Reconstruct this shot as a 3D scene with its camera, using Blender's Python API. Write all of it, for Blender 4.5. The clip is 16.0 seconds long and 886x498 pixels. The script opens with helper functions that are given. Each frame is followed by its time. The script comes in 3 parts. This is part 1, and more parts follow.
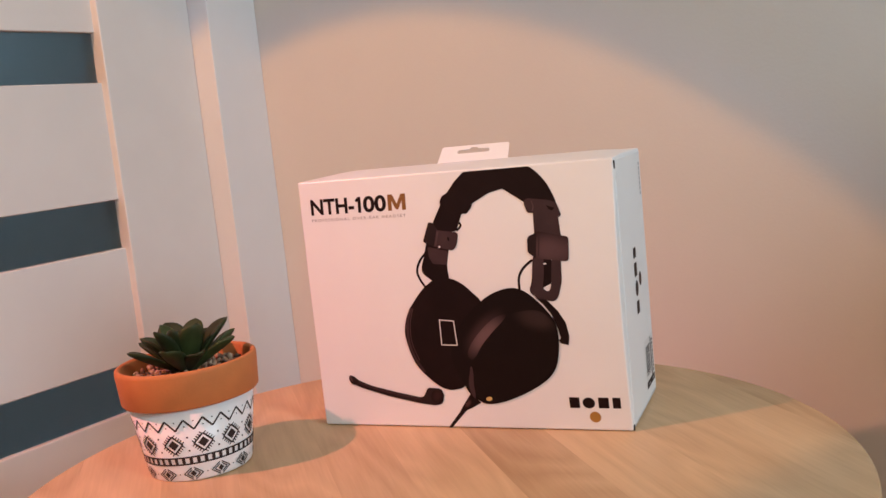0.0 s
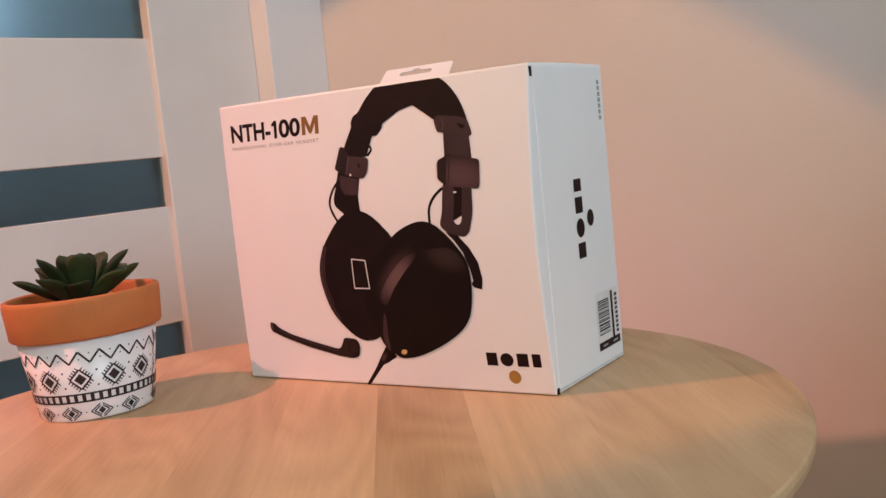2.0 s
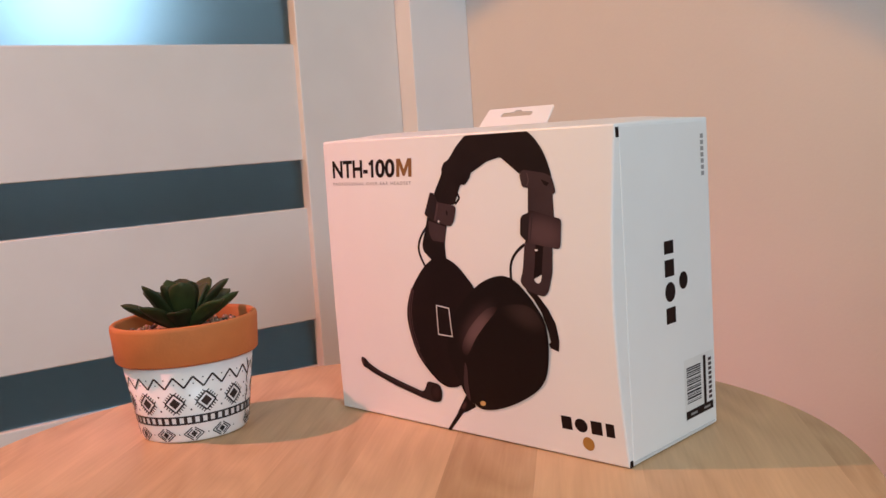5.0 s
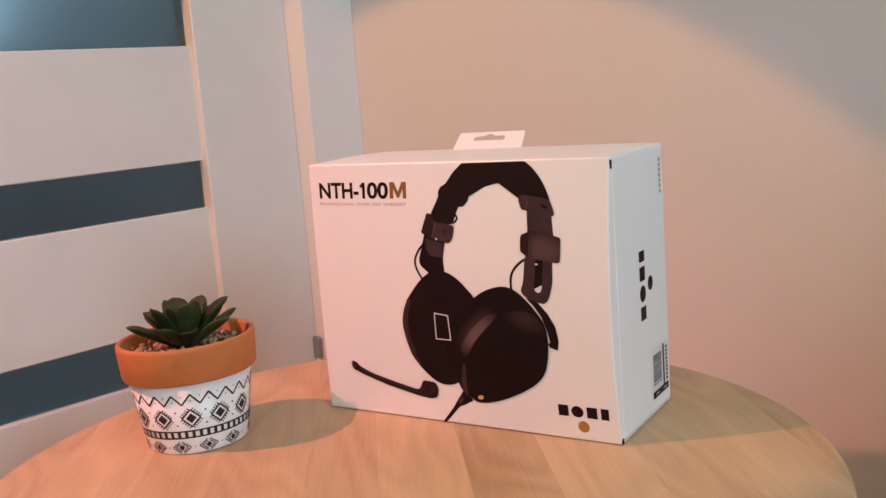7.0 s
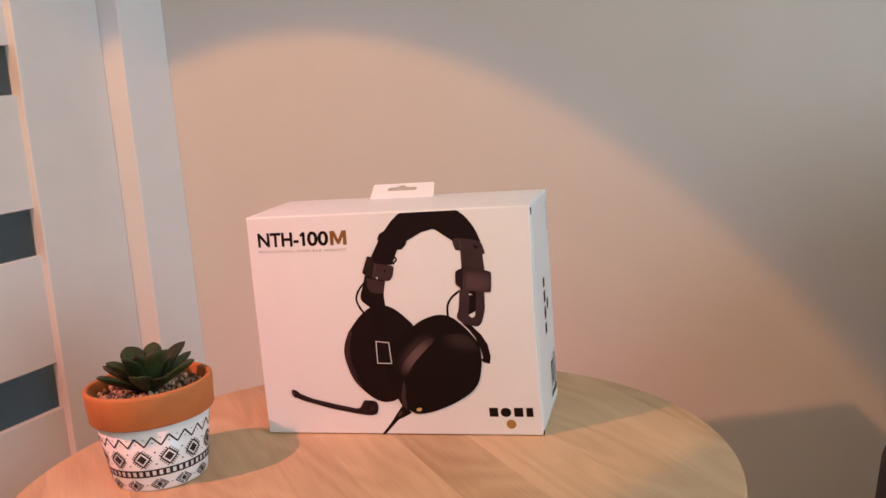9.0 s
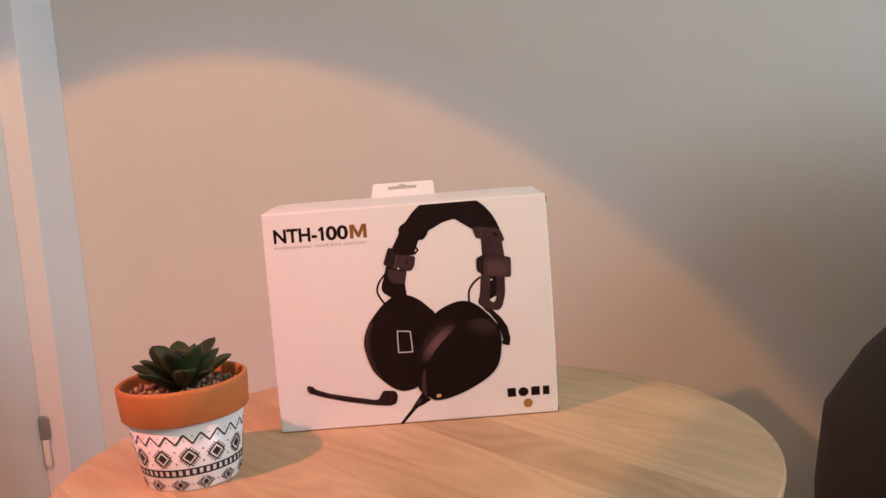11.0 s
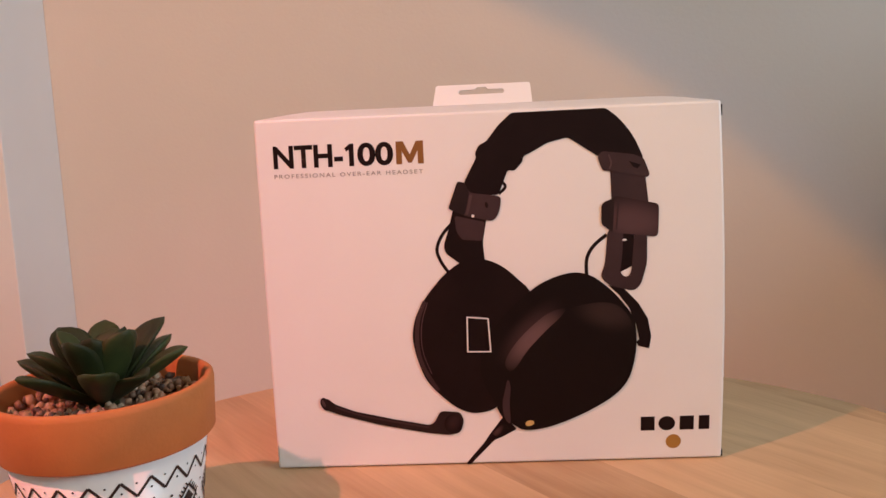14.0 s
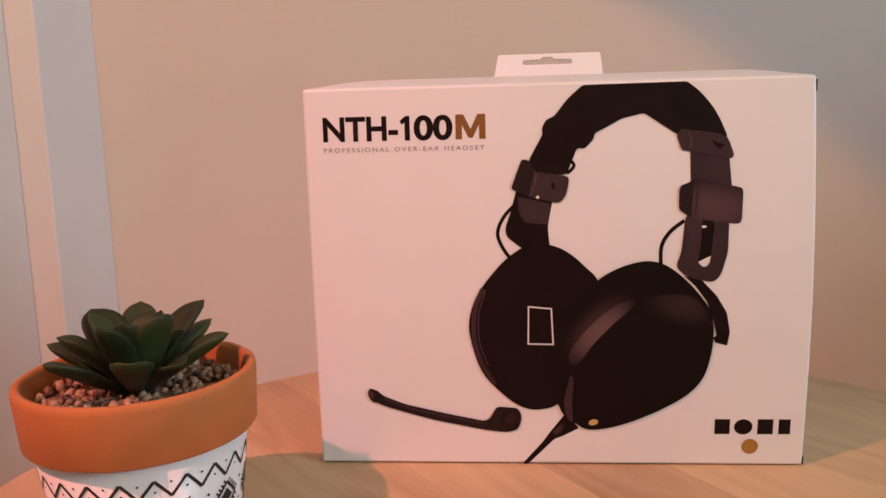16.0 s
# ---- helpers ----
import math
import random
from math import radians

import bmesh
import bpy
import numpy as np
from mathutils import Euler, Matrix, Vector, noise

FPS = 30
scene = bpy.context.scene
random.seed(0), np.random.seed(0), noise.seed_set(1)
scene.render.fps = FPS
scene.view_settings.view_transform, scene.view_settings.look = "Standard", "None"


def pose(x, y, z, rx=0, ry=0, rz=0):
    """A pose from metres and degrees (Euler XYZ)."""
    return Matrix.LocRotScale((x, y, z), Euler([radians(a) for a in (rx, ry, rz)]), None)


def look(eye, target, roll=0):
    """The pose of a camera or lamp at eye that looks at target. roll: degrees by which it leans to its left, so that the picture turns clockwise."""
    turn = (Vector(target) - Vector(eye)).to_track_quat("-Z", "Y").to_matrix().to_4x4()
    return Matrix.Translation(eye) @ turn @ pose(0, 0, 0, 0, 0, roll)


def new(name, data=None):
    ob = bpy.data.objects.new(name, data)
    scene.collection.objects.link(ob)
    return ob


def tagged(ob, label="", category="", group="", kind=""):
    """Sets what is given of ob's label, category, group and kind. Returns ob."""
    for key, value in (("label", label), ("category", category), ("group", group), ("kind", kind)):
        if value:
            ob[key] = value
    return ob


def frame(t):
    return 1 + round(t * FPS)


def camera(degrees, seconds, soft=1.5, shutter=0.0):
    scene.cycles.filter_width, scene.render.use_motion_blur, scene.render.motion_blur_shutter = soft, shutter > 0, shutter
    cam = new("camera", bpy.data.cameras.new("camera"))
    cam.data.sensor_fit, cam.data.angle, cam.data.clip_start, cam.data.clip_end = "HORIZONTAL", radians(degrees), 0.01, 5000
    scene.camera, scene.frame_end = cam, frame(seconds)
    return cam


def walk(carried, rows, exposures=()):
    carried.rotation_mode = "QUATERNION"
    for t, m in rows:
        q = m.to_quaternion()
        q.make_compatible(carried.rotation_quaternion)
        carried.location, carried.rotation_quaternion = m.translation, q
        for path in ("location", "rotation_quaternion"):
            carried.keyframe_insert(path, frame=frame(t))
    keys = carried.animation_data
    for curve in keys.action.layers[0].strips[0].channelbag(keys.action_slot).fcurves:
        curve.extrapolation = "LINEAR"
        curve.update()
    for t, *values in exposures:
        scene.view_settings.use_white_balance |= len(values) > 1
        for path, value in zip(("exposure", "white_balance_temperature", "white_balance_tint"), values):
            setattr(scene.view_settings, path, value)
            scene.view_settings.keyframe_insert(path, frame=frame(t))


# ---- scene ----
cam = camera(49.0, 16.0)
PATH = [
    (0.0, (0.0274, -0.0853, 0.5889), (-0.5225, 1.2960, 0.3904), -5.87),
    (0.5, (0.0690, -0.0473, 0.5635), (-0.4945, 1.3299, 0.3743), -6.03),
    (1.0, (0.0984, 0.0054, 0.5479), (-0.5295, 1.3581, 0.3871), -7.24),
    (1.5, (0.1275, 0.0429, 0.5159), (-0.6037, 1.3422, 0.3517), -6.53),
    (2.0, (0.1495, 0.0737, 0.5126), (-0.6695, 1.3199, 0.3507), -5.80),
    (2.5, (0.1841, 0.0969, 0.5155), (-0.7138, 1.2863, 0.3451), -4.88),
    (3.0, (0.2115, 0.1229, 0.5262), (-0.7862, 1.2273, 0.3391), -3.84),
    (3.5, (0.2263, 0.1211, 0.5310), (-0.8544, 1.1443, 0.3433), -3.68),
    (4.0, (0.2231, 0.1264, 0.5406), (-0.8802, 1.1262, 0.3593), -3.54),
    (4.5, (0.2050, 0.1257, 0.5501), (-0.8643, 1.1627, 0.3729), -3.65),
    (5.0, (0.1860, 0.1209, 0.5535), (-0.8421, 1.1984, 0.3744), -3.87),
    (7.5, (0.1069, -0.0508, 0.6299), (-0.5792, 1.2577, 0.3709), -4.15),
    (8.0, (0.0837, -0.0903, 0.6530), (-0.4958, 1.2691, 0.3956), -3.91),
    (8.5, (0.0532, -0.1426, 0.6571), (-0.4158, 1.2568, 0.3892), -4.15),
    (11.0, (-0.1976, -0.2552, 0.6172), (-0.1858, 1.2323, 0.4245), -4.31),
    (11.5, (-0.2159, -0.2606, 0.6105), (-0.2021, 1.2272, 0.4203), -3.39),
    (12.0, (-0.2096, -0.2705, 0.6099), (-0.2333, 1.2136, 0.3930), -2.70),
    (12.5, (-0.2146, -0.2212, 0.5959), (-0.2421, 1.2606, 0.3643), -2.32),
    (13.0, (-0.2387, -0.1053, 0.5738), (-0.2234, 1.3768, 0.3436), -2.06),
    (13.5, (-0.2236, -0.0077, 0.5648), (-0.2645, 1.4728, 0.3274), -2.40),
    (14.0, (-0.2202, 0.0564, 0.5607), (-0.2970, 1.5360, 0.3268), -2.62),
    (14.5, (-0.2249, 0.0637, 0.5619), (-0.3107, 1.5437, 0.3329), -2.70),
    (15.0, (-0.2265, 0.0720, 0.5616), (-0.3222, 1.5518, 0.3356), -2.63),
    (15.5, (-0.2263, 0.0813, 0.5589), (-0.3271, 1.5603, 0.3297), -2.58),
    (16.0, (-0.2320, 0.0947, 0.5592), (-0.3717, 1.5634, 0.2879), -1.79),
]
walk(cam, [(t, look(eye, target, roll)) for t, eye, target, roll in PATH],
     [(0.0, -0.57, 6500, 10), (3.0, -0.64, 6500, 10), (8.0, -0.58, 6500, 10), (12.5, -0.60, 6550, 10), (14.0, -0.67, 6650, 12), (16.0, -0.76, 6650, 13)])

# the room is turned against the box on the table: a runs along the back wall, b into it
ROOM = pose(-0.679, 1.123, 0, 0, 0, -11.6)
TOP = 0.362            # height of the tabletop
LAMP = Vector((-0.866, -0.067, 1.31))


def spot(name, watts, colour, half, blend, az=71.2, el=-52.6, size=0.012):
    data = bpy.data.lights.new(name, "SPOT")
    data.energy, data.color, data.spot_size, data.spot_blend = watts, colour, radians(2 * half), blend
    data.shadow_soft_size = size
    ob = new(name, data)
    way = Vector((math.cos(radians(el)) * math.cos(radians(az)), math.cos(radians(el)) * math.sin(radians(az)), math.sin(radians(el))))
    ob.matrix_world = look(LAMP, LAMP + way)
    return ob


# sunset projection lamp: a yellow disc of light with a redder heart
spot("sunset_lamp_disc", 47.0, (1.0, 0.385, 0.055), 27.7, 0.10)
spot("sunset_lamp_heart", 33.5, (1.0, 0.09, 0.36), 22.5, 1.0, az=63.5)
spot("sunset_lamp_fringe", 7.0, (0.42, 0.40, 1.0), 30.0, 0.16)

# daylight from the window in the wall to the right
data = bpy.data.lights.new("window_daylight", "AREA")
data.shape, data.size, data.size_y, data.energy, data.color = "RECTANGLE", 0.70, 0.62, 37.0, (0.69, 0.86, 1.0)
window_light = new("window_daylight", data)
window_light.matrix_world = ROOM @ look((2.46, -1.05, 1.25), (0.0, -0.70, 1.0))

# weak warm lamp, unseen, added near the ceiling to fill the shadowed wall
data = bpy.data.lights.new("warm_fill_light", "POINT")
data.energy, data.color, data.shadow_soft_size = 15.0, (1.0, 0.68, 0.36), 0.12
new("warm_fill_light", data).matrix_world = ROOM @ pose(1.5, -1.8, 2.28)

world = bpy.data.worlds.new("world")
scene.world = world
world.use_nodes = True
sky = world.node_tree.nodes.new("ShaderNodeTexSky")
sky.sky_type, sky.sun_disc = "NISHITA", False
sky.sun_elevation, sky.sun_rotation = radians(25), radians(200)
world.node_tree.links.new(sky.outputs[0], world.node_tree.nodes["Background"].inputs[0])
world.node_tree.nodes["Background"].inputs[1].default_value = 0.1


# ---- materials ----
def material(name, colour, rough=0.6, metal=0.0, spread=0.06, scale=40.0, bump=0.0, bump_scale=200.0, object_spread=0.0, spec=0.5):
    m = bpy.data.materials.new(name)
    m.use_nodes = True
    nt = m.node_tree
    n, l = nt.nodes, nt.links
    b = n["Principled BSDF"]
    b.inputs["Roughness"].default_value, b.inputs["Metallic"].default_value = rough, metal
    b.inputs["Specular IOR Level"].default_value = spec
    tc = n.new("ShaderNodeTexCoord")
    a = n.new("ShaderNodeTexNoise")
    a.inputs["Scale"].default_value, a.inputs["Detail"].default_value = scale, 6
    c = n.new("ShaderNodeTexNoise")
    c.inputs["Scale"].default_value, c.inputs["Detail"].default_value = scale / 9, 3
    for t in (a, c):
        l.new(tc.outputs["Object"], t.inputs["Vector"])
    mix = n.new("ShaderNodeMath")
    mix.operation = "ADD"
    l.new(a.outputs[0], mix.inputs[0])
    l.new(c.outputs[0], mix.inputs[1])
    ramp = n.new("ShaderNodeMapRange")
    ramp.inputs[1].default_value, ramp.inputs[2].default_value = 0.7, 1.3
    ramp.inputs[3].default_value, ramp.inputs[4].default_value = 1 - spread, 1 + spread
    l.new(mix.outputs[0], ramp.inputs[0])
    value = ramp.outputs[0]
    if object_spread:
        info = n.new("ShaderNodeObjectInfo")
        r2 = n.new("ShaderNodeMapRange")
        r2.inputs[3].default_value, r2.inputs[4].default_value = 1 - object_spread, 1 + object_spread
        l.new(info.outputs["Random"], r2.inputs[0])
        mul = n.new("ShaderNodeMath")
        mul.operation = "MULTIPLY"
        l.new(value, mul.inputs[0])
        l.new(r2.outputs[0], mul.inputs[1])
        value = mul.outputs[0]
    vm = n.new("ShaderNodeVectorMath")
    vm.operation = "SCALE"
    vm.inputs[0].default_value = colour
    l.new(value, vm.inputs["Scale"])
    l.new(vm.outputs[0], b.inputs["Base Color"])
    if bump:
        t = n.new("ShaderNodeTexNoise")
        t.inputs["Scale"].default_value, t.inputs["Detail"].default_value = bump_scale, 4
        l.new(tc.outputs["Object"], t.inputs["Vector"])
        bp = n.new("ShaderNodeBump")
        bp.inputs["Strength"].default_value, bp.inputs["Distance"].default_value = bump, 0.002
        l.new(t.outputs[0], bp.inputs["Height"])
        l.new(bp.outputs[0], b.inputs["Normal"])
    return m


def wood_material(name, light, dark):
    """Pale oak: rings drawn out along local x, pores, and a tone of its own for each board."""
    m = bpy.data.materials.new(name)
    m.use_nodes = True
    nt = m.node_tree
    n, l = nt.nodes, nt.links
    b = n["Principled BSDF"]
    b.inputs["Roughness"].default_value = 0.46
    tc, info = n.new("ShaderNodeTexCoord"), n.new("ShaderNodeObjectInfo")
    shift = n.new("ShaderNodeVectorMath")
    shift.operation = "SCALE"
    shift.inputs[0].default_value = (7.0, 3.0, 5.0)
    l.new(info.outputs["Random"], shift.inputs["Scale"])
    add = n.new("ShaderNodeVectorMath")
    l.new(tc.outputs["Object"], add.inputs[0])
    l.new(shift.outputs[0], add.inputs[1])

    def stretched(sx, sy, scale, detail):
        mp = n.new("ShaderNodeMapping")
        mp.inputs["Scale"].default_value = (sx, sy, 1)
        l.new(add.outputs[0], mp.inputs[0])
        t = n.new("ShaderNodeTexNoise")
        t.inputs["Scale"].default_value, t.inputs["Detail"].default_value = scale, detail
        l.new(mp.outputs[0], t.inputs["Vector"])
        return t.outputs[0]

    broad, pores, cloud = stretched(1.9, 7, 1.7, 1), stretched(8, 160, 3.0, 5), stretched(3, 6, 2.0, 2)
    rings = n.new("ShaderNodeMath")
    rings.operation = "MULTIPLY"
    rings.inputs[1].default_value = 24.0
    l.new(broad, rings.inputs[0])
    wave = n.new("ShaderNodeMath")
    wave.operation = "PINGPONG"
    wave.inputs[1].default_value = 1.0
    l.new(rings.outputs[0], wave.inputs[0])
    total = None
    for socket, k in ((wave.outputs[0], 0.16), (pores, 0.30), (cloud, 0.50), (info.outputs["Random"], 0.32)):
        mul = n.new("ShaderNodeMath")
        mul.operation = "MULTIPLY"
        mul.inputs[1].default_value = k
        l.new(socket, mul.inputs[0])
        if total is None:
            total = mul.outputs[0]
        else:
            s = n.new("ShaderNodeMath")
            l.new(total, s.inputs[0])
            l.new(mul.outputs[0], s.inputs[1])
            total = s.outputs[0]
    ramp = n.new("ShaderNodeValToRGB")
    ramp.color_ramp.elements[0].color, ramp.color_ramp.elements[1].color = (*light, 1), (*dark, 1)
    half = n.new("ShaderNodeMapRange")
    half.inputs[1].default_value, half.inputs[2].default_value = 0.36, 1.12
    l.new(total, half.inputs[0])
    l.new(half.outputs[0], ramp.inputs[0])
    l.new(ramp.outputs[0], b.inputs["Base Color"])
    bp = n.new("ShaderNodeBump")
    bp.inputs["Strength"].default_value, bp.inputs["Distance"].default_value = 0.12, 0.0006
    l.new(pores, bp.inputs["Height"])
    l.new(bp.outputs[0], b.inputs["Normal"])
    return m


WALL = material("wall_paint", (0.68, 0.65, 0.61), 0.85, spread=0.02, scale=9, bump=0.10, bump_scale=260)
CEILING = material("ceiling_paint", (0.78, 0.78, 0.77), 0.9, spread=0.02, scale=8)
FLOOR = material("floor_laminate", (0.55, 0.35, 0.17), 0.5, spread=0.2, scale=14, object_spread=0.15)
DOOR = material("door_foil", (0.70, 0.70, 0.69), 0.42, spread=0.03, scale=16, bump=0.05, bump_scale=120)
FRAME = material("door_frame_foil", (0.74, 0.75, 0.76), 0.45, spread=0.02, scale=14)
BASE = material("baseboard_paint", (0.62, 0.50, 0.34), 0.5, spread=0.05, scale=30)
STEEL = material("hinge_steel", (0.42, 0.43, 0.44), 0.35, metal=1.0, spread=0.06)
CARD = material("box_card", (0.82, 0.81, 0.80), 0.38, spread=0.015, scale=30, bump=0.02, bump_scale=500)
EDGE = material("box_card_edge", (0.60, 0.60, 0.60), 0.6)
INK = material("black_ink", (0.0105, 0.0043, 0.0045), 0.5, spread=0.2, scale=60, spec=0.14)
INK2 = material("dark_grey_ink", (0.044, 0.023, 0.025), 0.5, spread=0.25, scale=60, spec=0.22)
INK3 = material("brown_grey_ink", (0.085, 0.045, 0.048), 0.5, spread=0.25, scale=50, spec=0.22)
INK4 = material("soft_black_ink", (0.018, 0.0082, 0.0087), 0.5, spread=0.25, scale=50, spec=0.22)
WHITE = material("white_ink", (0.75, 0.73, 0.71), 0.45)
GREY = material("grey_ink", (0.30, 0.29, 0.29), 0.45)
PALE_GOLD = material("pale_gold_ink", (0.62, 0.42, 0.15), 0.4)
BRONZE = material("bronze_ink", (0.22, 0.095, 0.020), 0.4, spread=0.12, scale=60)
GOLD = material("gold_ink", (0.36, 0.18, 0.035), 0.4, spread=0.08, scale=40)
TERRA = material("terracotta", (0.475, 0.158, 0.043), 0.75, spread=0.10, scale=55, bump=0.12, bump_scale=420)
GLAZE = material("white_ceramic", (0.78, 0.78, 0.77), 0.34, spread=0.03, scale=40)
PATTERN = material("black_print", (0.014, 0.013, 0.015), 0.45)
LEAF = material("succulent_leaf", (0.030, 0.043, 0.012), 0.55, spread=0.45, scale=70, bump=0.1, bump_scale=300, object_spread=0.35, spec=0.28)
PEBBLE = material("pebbles", (0.52, 0.36, 0.26), 0.5, spread=0.3, scale=160)
n, l = PEBBLE.node_tree.nodes, PEBBLE.node_tree.links
geo, ramp = n.new("ShaderNodeNewGeometry"), n.new("ShaderNodeValToRGB")
ramp.color_ramp.elements[0].color, ramp.color_ramp.elements[1].color = (0.05, 0.028, 0.02, 1), (0.52, 0.37, 0.24, 1)
for where, colour in ((0.25, (0.20, 0.105, 0.06, 1)), (0.6, (0.40, 0.225, 0.13, 1))):
    ramp.color_ramp.elements.new(where).color = colour
l.new(geo.outputs["Random Per Island"], ramp.inputs[0])
l.new(ramp.outputs[0], n["Principled BSDF"].inputs["Base Color"])
LEATHER = material("dark_leather", (0.024, 0.013, 0.011), 0.7, spread=0.25, scale=30, bump=0.25, bump_scale=160)
OAK = wood_material("oak", (0.68, 0.465, 0.265), (0.34, 0.195, 0.092))

GLASS = bpy.data.materials.new("frosted_glass")
GLASS.use_nodes = True
g = GLASS.node_tree.nodes["Principled BSDF"]
g.inputs["Base Color"].default_value = (0.52, 0.585, 0.62, 1)
g.inputs["Roughness"].default_value, g.inputs["Transmission Weight"].default_value, g.inputs["IOR"].default_value = 0.42, 1.0, 1.3

DAY = bpy.data.materials.new("daylit_pane")
DAY.use_nodes = True
d = DAY.node_tree.nodes["Principled BSDF"]
d.inputs["Base Color"].default_value = (0.1, 0.1, 0.1, 1)
d.inputs["Emission Color"].default_value, d.inputs["Emission Strength"].default_value = (0.50, 0.78, 1.0, 1), 8.0


# ---- helpers of the scene ----
def part(name, bm, mat, parent=None, label="", m=None, smooth=False):
    me = bpy.data.meshes.new(name)
    bmesh.ops.recalc_face_normals(bm, faces=bm.faces)
    for f in bm.faces:
        f.smooth = smooth
    bm.to_mesh(me)
    bm.free()
    me.materials.append(mat)
    ob = new(name, me)
    if parent is not None:
        ob.parent = parent
    if m is not None:
        ob.matrix_basis = m
    if label:
        tagged(ob, label)
    return ob


def box(bm, x0, x1, y0, y1, z0, z1, bevel=0.0, seg=2):
    vs = bmesh.ops.create_cube(bm, size=1.0, matrix=Matrix.Translation(((x0 + x1) / 2, (y0 + y1) / 2, (z0 + z1) / 2)) @ Matrix.Diagonal((x1 - x0, y1 - y0, z1 - z0, 1)))["verts"]
    if bevel:
        es = list({e for v in vs for e in v.link_edges})
        bmesh.ops.bevel(bm, geom=es, offset=bevel, segments=seg, profile=0.5, affect="EDGES")
    return bm


def block(*a, **k):
    return box(bmesh.new(), *a, **k)


def structure(name, bm, mat, label, m=ROOM, parent=None):
    return tagged(part(name, bm, mat, parent, m=m), label, kind="structure")


def lathe(profile, seg=64, closed=False):
    bm = bmesh.new()
    rings = []
    for r, z in profile:
        rings.append([bm.verts.new((r * math.cos(2 * math.pi * i / seg), r * math.sin(2 * math.pi * i / seg), z)) for i in range(seg)])
    pairs = list(zip(rings, rings[1:])) + ([(rings[-1], rings[0])] if closed else [])
    for a, b in pairs:
        for i in range(seg):
            bm.faces.new((a[i], a[(i + 1) % seg], b[(i + 1) % seg], b[i]))
    if not closed:
        bm.faces.new(rings[0][::-1])
        bm.faces.new(rings[-1])
    return bm


def smooth_loop(points, steps=5, closed=True):
    """Catmull-Rom through a few points."""
    n, out = len(points), []
    for i in range(n if closed else n - 1):
        p = [Vector(points[(i + k) % n]) if closed else Vector(points[min(max(i + k, 0), n - 1)]) for k in (-1, 0, 1, 2)]
        for s in range(steps):
            t = s / steps
            out.append(0.5 * (2 * p[1] + (p[2] - p[0]) * t + (2 * p[0] - 5 * p[1] + 4 * p[2] - p[3]) * t * t + (3 * p[1] - p[0] - 3 * p[2] + p[3]) * t ** 3))
    if not closed:
        out.append(Vector(points[-1]))
    return out


# ---- structure ----
W, D, H = 2.5, 3.0, 2.5   # room: along the back wall, away from it, height
structure("floor", block(-0.10, W, -D, 0.0, -0.05, 0.0), FLOOR, "brown wood laminate floor")
structure("ceiling", block(-0.10, W, -D, 0.0, H, H + 0.1), CEILING, "plain white painted ceiling")
structure("wall_back", block(-0.2, W + 0.2, 0.0, 0.15, 0.0, H), WALL, "light grey painted plaster wall")
structure("wall_behind", block(-0.2, W + 0.2, -D - 0.15, -D, 0.0, H), WALL, "light grey painted plaster wall")
# side wall with the doorway
bm = bmesh.new()
box(bm, -0.20, -0.045, -0.06, 0.0, 0.0, H)
box(bm, -0.20, -0.045, -D, -1.03, 0.0, H)
box(bm, -0.20, -0.045, -1.03, -0.06, 2.08, H)
structure("wall_door_side", bm, WALL, "light grey painted wall round the door")
# wall with the window
bm = bmesh.new()
box(bm, W, W + 0.15, -D, -1.43, 0.0, H)
box(bm, W, W + 0.15, -0.67, 0.0, 0.0, H)
box(bm, W, W + 0.15, -1.43, -0.67, 0.0, 0.92)
box(bm, W, W + 0.15, -1.43, -0.67, 1.58, H)
structure("wall_window_side", bm, WALL, "light grey painted wall with a window opening")
bm = bmesh.new()
for c0, c1, z0, z1 in ((-1.43, -1.39, 0.92, 1.58), (-0.71, -0.67, 0.92, 1.58), (-1.39, -0.71, 0.92, 0.96), (-1.39, -0.71, 1.54, 1.58)):
    box(bm, W + 0.05, W + 0.10, c0, c1, z0, z1, 0.004)
structure("window_1", bm, FRAME, "small white window frame in the side wall")
structure("baseboard", block(0.0, W, -0.014, -0.002, 0.002, 0.082, bevel=0.003), BASE, "light wood baseboard along the back wall")

# unseen fitting added above the fill lamp: rose and cord, no bulb
lamp = tagged(new("ceiling_lamp"), "unseen ceiling fitting added for the warm fill light", "lamp")
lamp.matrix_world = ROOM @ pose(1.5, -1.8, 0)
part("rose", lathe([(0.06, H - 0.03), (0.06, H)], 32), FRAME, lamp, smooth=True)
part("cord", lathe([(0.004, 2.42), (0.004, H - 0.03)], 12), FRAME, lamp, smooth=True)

# dim hall behind the door
bm = bmesh.new()
box(bm, -2.0, -0.2, -2.0, -1.9, 0.0, H)
box(bm, -2.0, -0.2, 0.5, 0.6, 0.0, H)
box(bm, -2.1, -2.0, -2.0, 0.6, 0.0, H)
box(bm, -2.0, -0.2, -2.0, 0.6, H, H + 0.1)
box(bm, -2.0, -0.2, -2.0, 0.6, -0.1, 0.0)
structure("wall_hall", bm, WALL, "dim hall walls seen through frosted glass")
structure("window_2", block(-1.99, -1.97, -0.18, 0.20, 0.86, 1.34), DAY, "bright window of the hall behind the frosted door glass")

# door frame: casing against the corner, reveal, and its other side
bm = bmesh.new()
box(bm, -0.15, -0.022, -0.092, 0.0, 0.0, 2.13, 0.0012)
box(bm, -0.15, -0.020, -1.08, -0.983, 0.0, 2.13, 0.003)
box(bm, -0.15, -0.020, -0.983, -0.092, 2.035, 2.13, 0.003)
frame_ob = structure("door_frame", bm, FRAME, "white door frame with a broad casing")

